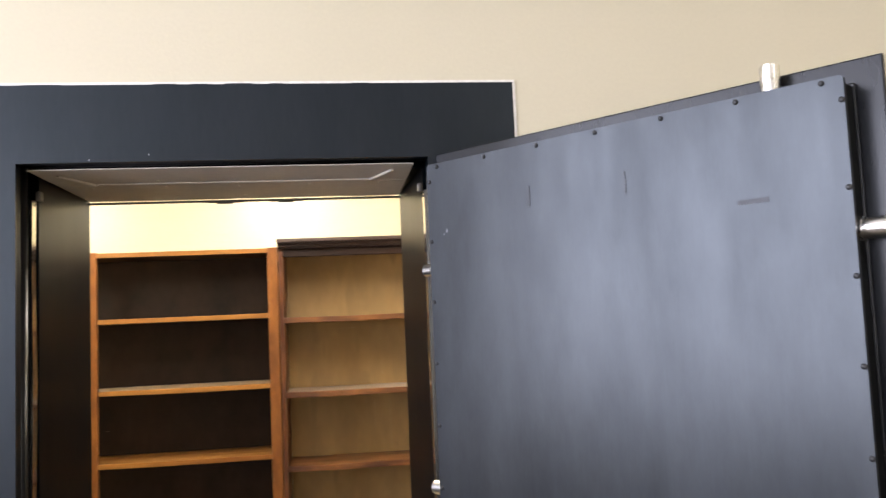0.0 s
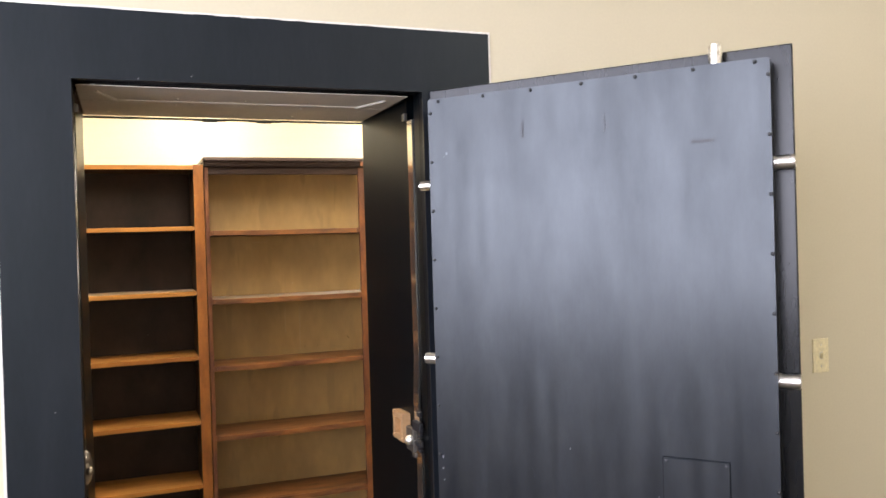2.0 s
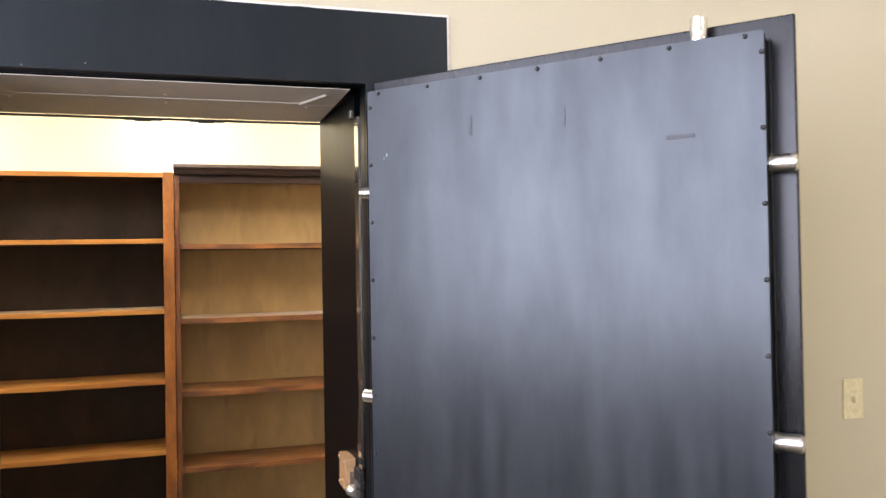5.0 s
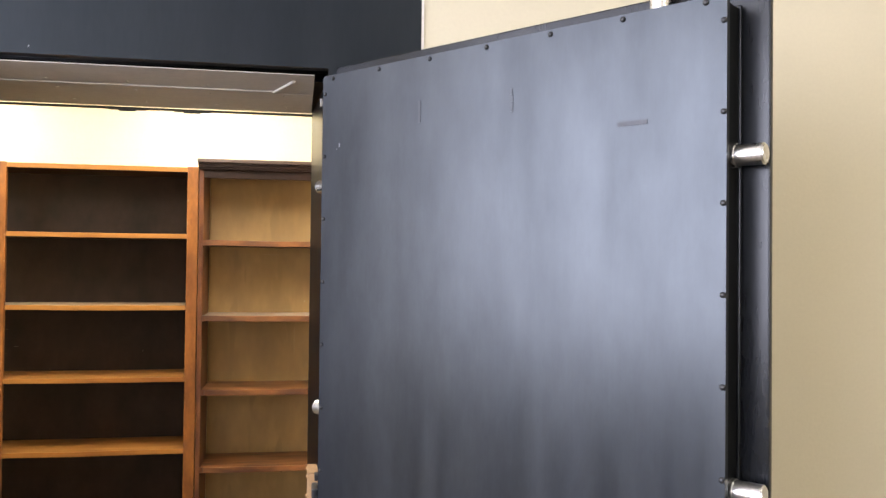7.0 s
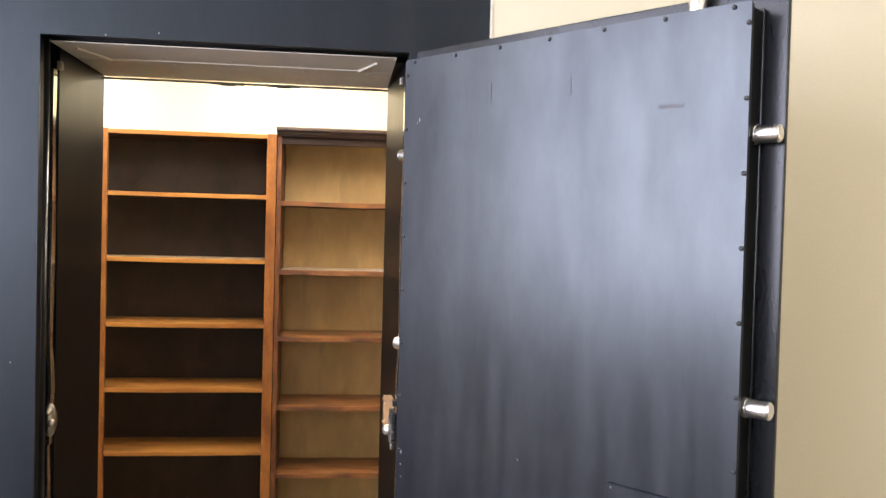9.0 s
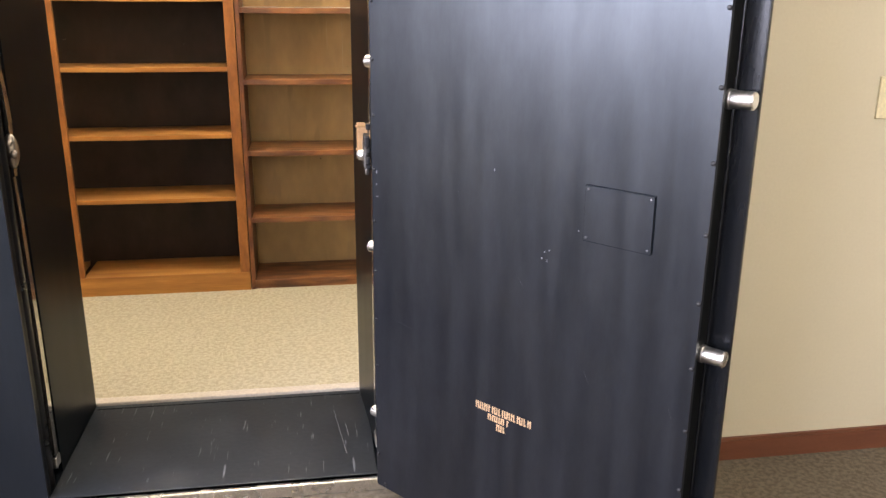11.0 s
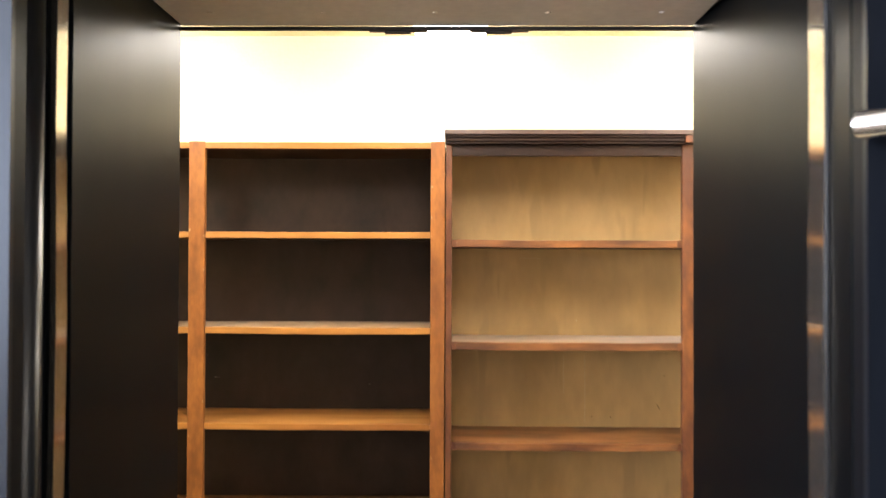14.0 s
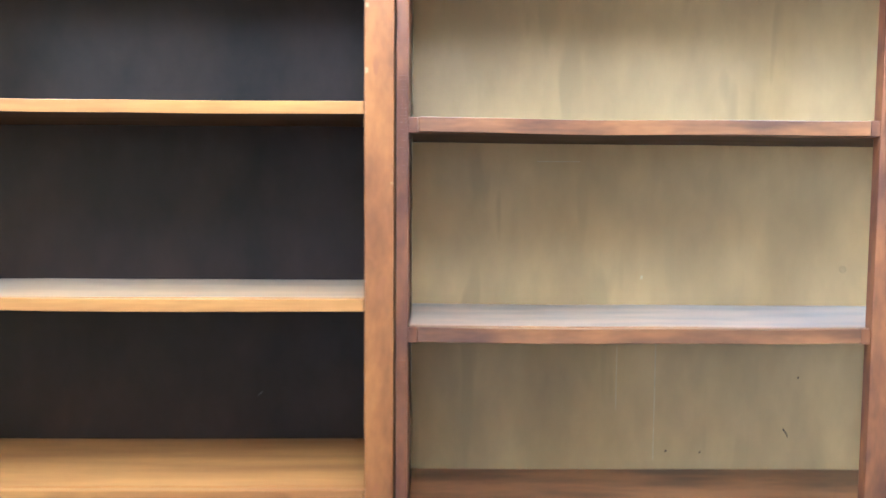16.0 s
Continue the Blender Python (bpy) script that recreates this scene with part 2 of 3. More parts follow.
EDGE_TRIM = mat("worn_carpet_edging", (0.5, 0.44, 0.36), (0.38, 0.33, 0.26), rough=0.5, scale=14, bump=0.03)
TRIM = mat("cream_metal_trim", (0.7, 0.66, 0.56), rough=0.4, amount=0.3, scale=10, bump=0.02)


# ---- building helpers ----
def box(bm, x0, x1, y0, y1, z0, z1, bevel=0.0):
    made = bmesh.ops.create_cube(bm, size=1.0)["verts"]
    for v in made:
        v.co = Vector(((x0 + x1) / 2 + v.co.x * (x1 - x0), (y0 + y1) / 2 + v.co.y * (y1 - y0), (z0 + z1) / 2 + v.co.z * (z1 - z0)))
    if bevel:
        edges = list({e for v in made for e in v.link_edges})
        bmesh.ops.bevel(bm, geom=edges, offset=bevel, segments=2, affect="EDGES", profile=0.6)
    return bm


def block(x0, x1, y0, y1, z0, z1, bevel=0.0):
    return box(bmesh.new(), x0, x1, y0, y1, z0, z1, bevel)


def board(x0, x1, y0, y1, z0, z1, seed, warp=0.0016, steps=10, bevel=0.0012):
    """A long board, sagging and waving a little along x."""
    bm = box(bmesh.new(), x0, x1, y0, y1, z0, z1, bevel)
    for k in range(1, steps):
        at = x0 + (x1 - x0) * k / steps
        bmesh.ops.bisect_plane(bm, geom=bm.verts[:] + bm.edges[:] + bm.faces[:], plane_co=(at, 0, 0), plane_no=(1, 0, 0))
    for v in bm.verts:
        u = (v.co.x - x0) / (x1 - x0)
        v.co.z += warp * (noise.noise((v.co.x * 6, seed * 3.7, v.co.y * 2)) - 1.1 * math.sin(math.pi * min(max(u, 0), 1)))
        v.co.y += 0.5 * warp * noise.noise((v.co.x * 9, seed * 1.3, 5.0))
    return bm


def rod(bm, a, b, r0, r1=None, sides=20, bevel=0.0):
    """A round bar from a to b."""
    a, b = Vector(a), Vector(b)
    m = Matrix.Translation((a + b) / 2) @ (b - a).to_track_quat("Z", "Y").to_matrix().to_4x4()
    made = bmesh.ops.create_cone(bm, cap_ends=True, segments=sides, radius1=r0, radius2=r0 if r1 is None else r1, depth=(b - a).length, matrix=m)["verts"]
    if bevel:
        edges = [e for e in {e for v in made for e in v.link_edges} if any(len(f.verts) > 4 for f in e.link_faces)]
        bmesh.ops.bevel(bm, geom=edges, offset=bevel, segments=2, affect="EDGES")
    return bm


def blob(bm, centre, size):
    m = Matrix.Translation(centre) @ Matrix.Diagonal((*size, 1))
    bmesh.ops.create_uvsphere(bm, u_segments=16, v_segments=10, radius=1.0, matrix=m)
    return bm


def ring(bm, outer, inner, y0, y1, rear=None):
    """A flat frame in the xz plane, outer and inner as x0, x1, z0, z1, from y0 to y1; rear: the inner edge at y1 where it tapers."""
    def loop(r, y):
        return [bm.verts.new(p) for p in ((r[0], y, r[2]), (r[1], y, r[2]), (r[1], y, r[3]), (r[0], y, r[3]))]
    a, b, c, d = loop(outer, y0), loop(inner, y0), loop(outer, y1), loop(rear or inner, y1)
    for i in range(4):
        j = (i + 1) % 4
        bm.faces.new((a[i], a[j], b[j], b[i]))
        bm.faces.new((c[j], c[i], d[i], d[j]))
        bm.faces.new((a[j], a[i], c[i], c[j]))
        bm.faces.new((b[i], b[j], d[j], d[i]))
    return bm


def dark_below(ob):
    """Gives a shelf's downward faces a darker wood, shade put into the colour."""
    ob.data.materials.append(UNDERSIDE_SHADE)
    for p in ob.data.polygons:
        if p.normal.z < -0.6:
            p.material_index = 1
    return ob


def mesh(name, bm, material, smooth=False):
    bmesh.ops.recalc_face_normals(bm, faces=bm.faces)
    me = bpy.data.meshes.new(name)
    bm.to_mesh(me)
    bm.free()
    me.materials.append(material)
    for p in me.polygons:
        p.use_smooth = smooth
    return me


def placed(ob):
    return placed(ob.parent) @ ob.matrix_parent_inverse @ ob.matrix_basis if ob.parent else ob.matrix_basis.copy()


def part(name, bm, material, parent, label="", smooth=False, local=False):
    """One mesh under a thing or part. local: its numbers are in the thing's own axes."""
    ob = new(name, mesh(name, bm, material, smooth))
    ob.parent = parent
    if not local:
        ob.matrix_parent_inverse = placed(parent).inverted()
    return tagged(ob, label)


def share(name, data, parent, m, local=True):
    """A part that shares its mesh with its likes."""
    ob = new(name, data)
    ob.parent = parent
    if not local:
        ob.matrix_parent_inverse = placed(parent).inverted()
    ob.matrix_basis = m
    return ob


def thing(name, at, label, category, group=""):
    ob = new(name)
    ob.empty_display_size = 0.1
    ob.matrix_basis = at if isinstance(at, Matrix) else Matrix.Translation(at)
    return tagged(ob, label, category, group)


def structure(name, bm, material, label, category):
    return tagged(new(name, mesh(name, bm, material)), label, category, kind="structure")


# ---- the plan ----
OUTER = (-0.168, 1.133, 0.0, 2.166)      # outer edge of the vault's steel frame in the wall
CLEAR = (0.003, 0.922, 0.045, 1.989)      # clear opening at the face
NECK = (0.006, 0.894, 0.045, 1.984)     # the same at the rear of the jamb
REAR = 0.54                              # inner face of the vault's front wall
FLOOR_IN = 0.055
BACK = 1.905                             # back wall of the vault
VX0, VX1, VTOP = -1.12, 2.0, 2.335
RX0, RX1, RY0, RTOP = -2.3, 4.2, -6.0, 3.15

# ---- office ----
structure("wall_front", ring(bmesh.new(), (RX0, RX1, 0.0, RTOP), OUTER, 0.0, REAR), PLASTER, "beige painted plaster wall round the vault doorway", "wall")
structure("wall_right", block(RX1, RX1 + 0.12, RY0, 0.0, 0.0, RTOP), PLASTER, "plain beige painted plaster wall", "wall")
structure("wall_rear", block(RX0, RX1, RY0 - 0.12, RY0, 0.0, RTOP), PLASTER, "plain beige painted plaster wall", "wall")
left = ring(bmesh.new(), (RY0, 0.0, 0.0, RTOP), (-5.62, -0.38, 1.07, 2.97), -RX0, -RX0 + 0.12)
bmesh.ops.transform(left, matrix=Matrix(((0, -1, 0, 0), (1, 0, 0, 0), (0, 0, 1, 0), (0, 0, 0, 1))), verts=left.verts)
structure("wall_left", left, PLASTER, "beige painted plaster wall with a window opening", "wall")
structure("floor", block(RX0, RX1, RY0, 0.0, -0.1, 0.0), OFFICE_CARPET, "grey-beige loop-pile office carpet", "floor")
structure("ceiling", block(RX0, RX1, RY0, 0.0, RTOP, RTOP + 0.1), CEILING_PAINT, "white office ceiling", "ceiling")
for x0, x1 in ((RX0, OUTER[0] - 0.006), (OUTER[1] + 0.006, RX1)):
    bm = block(x0, x1, -0.014, 0.0, 0.0, 0.066)
    box(bm, x0, x1, -0.010, 0.0, 0.066, 0.075, 0.002)
    structure("baseboard", bm, BASE_WOOD, "brown stained wooden baseboard along the beige wall", "baseboard")

# two panels out of view, added to brighten the office walls
panel = thing("ceiling_light", (2.6, -1.9, RTOP), "unseen white ceiling panel added to light the office, warm diffuser", "ceiling light")
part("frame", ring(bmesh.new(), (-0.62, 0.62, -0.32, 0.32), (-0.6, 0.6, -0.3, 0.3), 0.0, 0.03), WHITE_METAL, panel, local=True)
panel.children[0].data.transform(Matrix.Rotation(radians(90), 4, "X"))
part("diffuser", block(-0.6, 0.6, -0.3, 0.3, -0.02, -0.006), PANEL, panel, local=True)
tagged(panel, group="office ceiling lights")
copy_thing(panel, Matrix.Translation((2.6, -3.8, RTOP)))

# ---- vault room ----
structure("wall_back", block(VX0, VX1, BACK, BACK + 0.2, 0.0, VTOP), VAULT_PAINT, "cream painted back wall of the vault", "wall")
structure("wall_vault_left", block(VX0 - 0.2, VX0, REAR, BACK + 0.2, 0.0, VTOP), VAULT_PAINT, "cream painted side wall of the vault", "wall")
structure("wall_vault_right", block(VX1, VX1 + 0.2, REAR, BACK + 0.2, 0.0, VTOP), VAULT_PAINT, "cream painted side wall of the vault", "wall")
structure("ceiling_vault", block(VX0 - 0.2, VX1 + 0.2, REAR, BACK + 0.2, VTOP, VTOP + 0.2), VAULT_PAINT, "cream painted vault ceiling", "ceiling")
structure("floor_vault", block(VX0, VX1, REAR + 0.04, BACK, -0.1, FLOOR_IN), CARPET, "beige loop-pile carpet inside the vault", "floor")
bm = block(CLEAR[0] - 0.1, CLEAR[1] + 0.1, REAR + 0.001, REAR + 0.042, 0.0, FLOOR_IN + 0.001, 0.004)
structure("trim", bm, EDGE_TRIM, "cream metal carpet edging strip at the vault sill", "trim")

# ---- vault doorway ----
vault_frame = thing("vault_door_frame", (0.45, 0.0, 0.0), "blue-black painted steel vault door frame set in the beige wall", "door frame")
part("face_plate", ring(bmesh.new(), OUTER, CLEAR, -0.004, 0.004), FRAME_STEEL, vault_frame, "scuffed blue-black face plate")
part("plate_return", ring(bmesh.new(), OUTER, (CLEAR[0] - 0.001, CLEAR[1] + 0.001, CLEAR[2], CLEAR[3] + 0.001), 0.0042, 0.03), REBATE_BLACK, vault_frame, "black return behind the face plate")
rebate = ring(bmesh.new(), OUTER, (CLEAR[0] - 0.04, CLEAR[1] + 0.03, CLEAR[2], CLEAR[3] + 0.02), 0.03, 0.142)
part("rebate", rebate, REBATE_BLACK, vault_frame, "dark stepped rebate")
part("jamb", ring(bmesh.new(), OUTER, CLEAR, 0.142, REAR, NECK), JAMB_STEEL, vault_frame, "black painted steel jamb lining")
part("bead", rod(bmesh.new(), (CLEAR[0] - 0.019, 0.064, CLEAR[2]), (CLEAR[0] - 0.019, 0.064, CLEAR[3] + 0.018), 0.02, sides=28), BEAD_PAINT, vault_frame, "round black bead down the lock side", smooth=True)
part("hinge_strip", block(CLEAR[1] + 0.003, CLEAR[1] + 0.0299, 0.036, 0.088, CLEAR[2], CLEAR[3] + 0.0195, 0.003), JAMB_STEEL, vault_frame, "black strip beside the bar on the hinge side")
part("bead", rod(bmesh.new(), (CLEAR[0], 0.056, CLEAR[3] + 0.01), (CLEAR[1], 0.056, CLEAR[3] + 0.01), 0.009), DARK_METAL, vault_frame, smooth=True)
part("caulk_line", ring(bmesh.new(), (OUTER[0] - 0.006, OUTER[1] + 0.006, -0.0, OUTER[3] + 0.006), OUTER, -0.003, 0.004), CAULK, vault_frame, "thin white caulk edge")
part("sill", block(NECK[0], NECK[1] + 0.02, -0.004, REAR - 0.002, 0.02, CLEAR[2] + 0.002, 0.002), SILL_STEEL, vault_frame, "scratched black steel sill")
part("seam", block(NECK[0] + 0.01, NECK[1] - 0.002, REAR - 0.03, REAR - 0.026, CLEAR[2] + 0.0015, CLEAR[2] + 0.003), REBATE_BLACK, vault_frame, "dark seam across the sill")
for x0, y0, x1, y1 in ((0.80, 0.40, 0.83, 0.12), (0.835, 0.30, 0.842, 0.22)):
    part("long_scratch", rod(bmesh.new(), (x0, y0, CLEAR[2] + 0.002), (x1, y1, CLEAR[2] + 0.002), 0.0008, sides=6), PALE_SCRATCH, vault_frame, "pale scratch in the sill paint")
part("nosing", block(CLEAR[0] - 0.02, CLEAR[1] + 0.02, -0.022, -0.0045, 0.0, CLEAR[2] - 0.006, 0.004), CHROME, vault_frame, "worn metal nosing")
zs = NECK[3]
chip = random.Random(5)
for x0, z0 in ((-0.058, 1.167), (0.158, 1.992), (0.287, 2.003)):
    w, h = chip.uniform(0.002, 0.003), chip.uniform(0.002, 0.004)
    part("paint_chip", block(x0, x0 + w, -0.0046, -0.0038, z0, z0 + h), PALE_SCRATCH, vault_frame, "pale paint chip")
for x0, w, h in ((0.30, 0.05, 0.004), (0.385, 0.035, 0.003), (0.46, 0.06, 0.0045), (0.56, 0.03, 0.003), (0.75, 0.04, 0.003), (0.02, 0.08, 0.0025)):
    part("ragged_edge", block(x0, x0 + w, -0.0042, 0.002, OUTER[3] - 0.002, OUTER[3] + 0.35 * h), FRAME_STEEL, vault_frame, "ragged dark paint along the top edge")
for y0, y1 in ((0.042, 0.262), (0.268, REAR - 0.002)):
    part("soffit_panel", block(NECK[0] + 0.004, NECK[1] - 0.002, y0, y1, zs - 0.0028, zs - 0.0005, 0.0004), SOFFIT, vault_frame, "grey painted soffit plate")
part("soffit_strip", block(NECK[0] + 0.10, NECK[1] - 0.10, 0.235, 0.255, zs - 0.006, zs - 0.003, 0.0013), SOFFIT, vault_frame)
for x0, x1 in ((NECK[0] + 0.10, NECK[0] + 0.05), (NECK[1] - 0.10, NECK[1] - 0.05)):
    part("soffit_strip", rod(bmesh.new(), (x0, 0.245, zs - 0.0045), (x1, 0.11, zs - 0.004), 0.004, sides=8), SOFFIT, vault_frame)
part("soffit_lip", block(CLEAR[0], CLEAR[1], REAR - 0.012, REAR - 0.003, zs - 0.012, zs - 0.0065), DARK_METAL, vault_frame)
screw = mesh("screw", blob(bmesh.new(), (0, 0, 0), (0.0045, 0.0045, 0.0022)), SOFFIT, True)
for i in range(5):
    for y in (0.20, 0.30, 0.46):
        share("screw", screw, vault_frame, Matrix.Translation((0.08 + i * 0.185, y, zs - 0.003)), local=False)
for x in (0.385, 0.56):
    bm = block(x - 0.05, x + 0.05, REAR - 0.004, REAR + 0.006, zs - 0.0125, zs - 0.006)
    box(bm, x - 0.024, x + 0.022, REAR - 0.006, REAR + 0.008, zs - 0.0155, zs - 0.010, 0.002)
    part("soffit_clip", bm, DARK_METAL, vault_frame, "small dark clip at the rear edge")


# day-gate pressure bars down both jambs
def pressure_bar(x, y0, y1, into):
    side = "lock" if into > 0 else "hinge"
    bar = thing("pressure_bar", (x, y0, 0.1), f"polished worn steel bar down the {side} side of the black jamb", "metal bar", "pressure bars")
    # the upper and lower lengths lean a little towards the latch between them
    lengths = (((0.11, 0.0, 0.0), (0.45, 0.001, 0.0), (0.80, -0.001, 0.002), (0.93, -0.003, 0.001)),
               ((0.931, 0.0, 0.003), (1.0, 0.001, 0.003), (1.065, 0.002, 0.004)),
               ((1.066, 0.003, 0.006), (1.12, 0.002, 0.004), (1.2, -0.001, 0.0), (1.5, 0.001, 0.001), (1.75, -0.001, 0.0), (1.925, 0.0, 0.0)))
    for stations in lengths:
        bm, loops = bmesh.new(), []
        for z, dx, dy in stations:
            p, q = sorted((x + into * dx, x + into * (dx - 0.008)))
            loops.append([bm.verts.new(v) for v in ((p, y0 + dy, z), (q, y0 + dy, z), (q, y1 + dy - 0.004, z), (p, y1 + dy - 0.004, z))])
        bm.faces.new(loops[0][::-1])
        bm.faces.new(loops[-1])
        for low, high in zip(loops, loops[1:]):
            for i in range(4):
                j = (i + 1) % 4
                bm.faces.new((low[i], low[j], high[j], high[i]))
        bmesh.ops.recalc_face_normals(bm, faces=bm.faces)
        part("segment", bm, BAR_METAL, bar)
    a, b = sorted((x - into * 0.0125, x - into * 0.026))
    part("channel", block(a, b, y0 + 0.001, y1, 0.11, 1.925), REBATE_BLACK, bar, "black channel behind the bar")
    a, b = sorted((x, x - into * 0.022))
    c = x + into * 0.012
    part("end_clip", block(min(x, c), max(x, c), y1 - 0.012, y1 + 0.010, 1.926, 1.948, 0.003), DULL_STEEL, bar, "dull grey end clip")
    part("end_clip", block(a - 0.002, b + 0.002, y0 - 0.002, y1 + 0.003, 0.075, 0.108, 0.003), CHROME, bar, "bright steel end clip")
    return bar


pressure_bar(CLEAR[0] - 0.003, 0.107, 0.139, 1)
pressure_bar(CLEAR[1] - 0.003, 0.092, 0.139, -1)

latch = thing("jamb_latch", (CLEAR[0], 0.142, 0.999), "worn oval bronze latch cover on the black jamb", "latch")
bm = blob(bmesh.new(), (CLEAR[0] - 0.002, 0.112, 0.998), (0.018, 0.021, 0.045))
part("cover", bm, BRONZE, latch, smooth=True)
part("knob", blob(bmesh.new(), (CLEAR[0] + 0.009, 0.093, 0.992), (0.010, 0.010, 0.011)), BRONZE, latch, "rubbed round knob", smooth=True)
part("lug", blob(bmesh.new(), (CLEAR[0] - 0.002, 0.098, 1.020), (0.010, 0.010, 0.010)), BRONZE, latch, "small upper lug", smooth=True)

keep = thing("jamb_lock", (CLEAR[1], 0.2, 0.99), "tarnished brass lock box with steel linkage on the hinge jamb", "lock")
x = 0.9165
part("case", ring(bmesh.new(), (0.175, 0.272, 0.948, 1.034), (0.195, 0.252, 0.966, 1.016), -x, -x + 0.026), BRASS, keep, "open brass case")
keep.children[0].data.transform(Matrix(((0, 1, 0, 0), (1, 0, 0, 0), (0, 0, 1, 0), (0, 0, 0, 1))))
keep.children[0].data.transform(Matrix(((-1, 0, 0, 0), (0, 1, 0, 0), (0, 0, 1, 0), (0, 0, 0, 1))))
keep.children[0].data.flip_normals()
part("case_back", block(x - 0.006, x - 0.001, 0.19, 0.256, 0.962, 1.02), BRASS, keep)
for y, z in ((0.263, 1.025), (0.263, 0.957), (0.184, 1.025), (0.184, 0.957)):
    part("pin", blob(bmesh.new(), (x - 0.027, y, z), (0.003, 0.004, 0.004)), BRASS, keep, smooth=True)
part("knob", rod(bmesh.new(), (x - 0.004, 0.126, 0.966), (x - 0.034, 0.126, 0.966), 0.017, 0.013, bevel=0.004), CHROME, keep, "polished steel knob", smooth=True)
bm = block(x - 0.016, x - 0.002, 0.11, 0.176, 0.93, 1.0, 0.004)
box(bm, x - 0.014, x - 0.004, 0.1, 0.13, 0.915, 0.932, 0.004)
part("linkage", bm, DULL_STEEL, keep, "worn steel linkage")
part("arm", block(x - 0.018, x - 0.003, 0.045, 0.11, 1.0, 1.03, 0.004), DARK_METAL, keep, "short dark steel arm")
part("arm", block(x - 0.014, x - 0.003, 0.05, 0.095, 0.955, 0.975, 0.003), DARK_METAL, keep)

for z0, z1 in ((1.045, 1.06), (0.985, 0.997), (0.94, 0.95)):
    part("lug", block(x - 0.012, x - 0.001, 0.058, 0.084, z0, z1, 0.002), DARK_METAL, keep, "small dark steel lug")

# ---- vault door, swung open ----
turn = -50.4
DOOR = Matrix.Translation((0.899, -0.071, 0.0)) @ Matrix.Rotation(radians(turn), 4, "Z")
# own axes: x along the door from the hinge, y from the cover plate to the outside, z up
door = thing("vault_door", DOOR, "heavy blue-black steel vault door standing open with bare bolts", "vault door")


def rounded(bm, x0, x1, z0, z1, y0, y1, r):
    pts = []
    for cx, cz, a0 in ((x1 - r, z1 - r, 0), (x0 + r, z1 - r, 90), (x0 + r, z0 + r, 180), (x1 - r, z0 + r, 270)):
        for k in range(6):
            a = radians(a0 + k * 18)
            pts.append((cx + r * math.cos(a), cz + r * math.sin(a)))
    f0 = [bm.verts.new((px, y0, pz)) for px, pz in pts]
    f1 = [bm.verts.new((px, y1, pz)) for px, pz in pts]
    bm.faces.new(f0)
    bm.faces.new(f1[::-1])
    for i in range(len(pts)):
        j = (i + 1) % len(pts)
        bm.faces.new((f0[j], f0[i], f1[i], f1[j]))
    return bm


cover = part("cover_plate", rounded(bmesh.new(), 0.0145, 0.904, 0.062, 1.952, 0.0, 0.010, 0.007), STEEL, door, "streaked blue-grey cover plate", local=True)
part("bolt_box", block(0.019, 0.899, 0.010, 0.056, 0.072, 1.944), BLACK_BOX, door, "black bolt-work box", local=True)
part("box_lip", block(0.015, 0.9035, 0.056, 0.064, 0.068, 1.9495, 0.002), FLANGE_STEEL, door, "rubbed lip round the box", local=True)
part("box_neck", block(0.027, 0.889, 0.064, 0.068, 0.08, 1.936), BLACK_BOX, door, local=True)
part("flange", block(-0.019, 0.944, 0.068, 0.080, 0.05, 1.99, 0.003), FLANGE_STEEL, door, "blue-black outer flange plate", local=True)
BZ_R, BZ_L = (1.717, 1.217, 0.722, 0.225), (1.718, 1.230, 0.748, 0.262)


def bolt(a, b, r):
    a, b = Vector(a), Vector(b)
    ob = part("bolt", rod(bmesh.new(), a, b, r, bevel=0.0025, sides=24), CHROME, door, "polished steel locking bolt", smooth=True, local=True)
    ob.data.set_sharp_from_angle(angle=radians(35))
    w = (b - a).normalized()
    part("collar", rod(bmesh.new(), a - w * 0.002, a + w * 0.012, r * 1.12, sides=24), CHROME, ob, smooth=False, local=True)


for z in BZ_R:
    bolt((0.893, 0.038, z), (0.948, 0.038, z), 0.0165)
for z in BZ_L:
    bolt((0.0185, 0.038, z), (-0.036, 0.038, z), 0.0155)
bolt((0.779, 0.040, 1.94), (0.779, 0.040, 2.003), 0.0165)

rivet = mesh("rivet", blob(bmesh.new(), (0, 0, 0), (0.0047, 0.0034, 0.0047)), DARK_METAL, True)
spots = [(0.047 + 0.1375 * i, z) for i in range(7) for z in (1.944, 0.075)]
spots += [(s, 1.913 - 0.1347 * i) for i in range(14) for s in (0.0222, 0.8998)]
for s, z in spots:
    share("rivet", rivet, cover, Matrix.Translation((s, -0.001, z)))

hatch = part("hatch_plate", rounded(bmesh.new(), 0.641, 0.794, 0.911, 1.026, -0.0045, 0.0005, 0.003), STEEL, door, "small screwed cover plate", local=True)
part("gasket", rounded(bmesh.new(), 0.6388, 0.7962, 0.9088, 1.0282, -0.0014, 0.0004, 0.004), REBATE_BLACK, hatch, "black gap line round the plate", local=True)
tack = mesh("screw", blob(bmesh.new(), (0, 0, 0), (0.0029, 0.0016, 0.0029)), SCREW_STEEL, True)
for s, z in ((0.648, 1.019), (0.787, 1.019), (0.648, 0.918), (0.787, 0.918)):
    share("screw", tack, hatch, Matrix.Translation((s, -0.005, z)))


def flat_marks(name, rects, material, label):
    bm = bmesh.new()
    for s0, s1, z0, z1 in rects:
        box(bm, s0, s1, -0.0009, 0.0003, z0, z1)
    part(name, bm, material, cover, label, local=True)


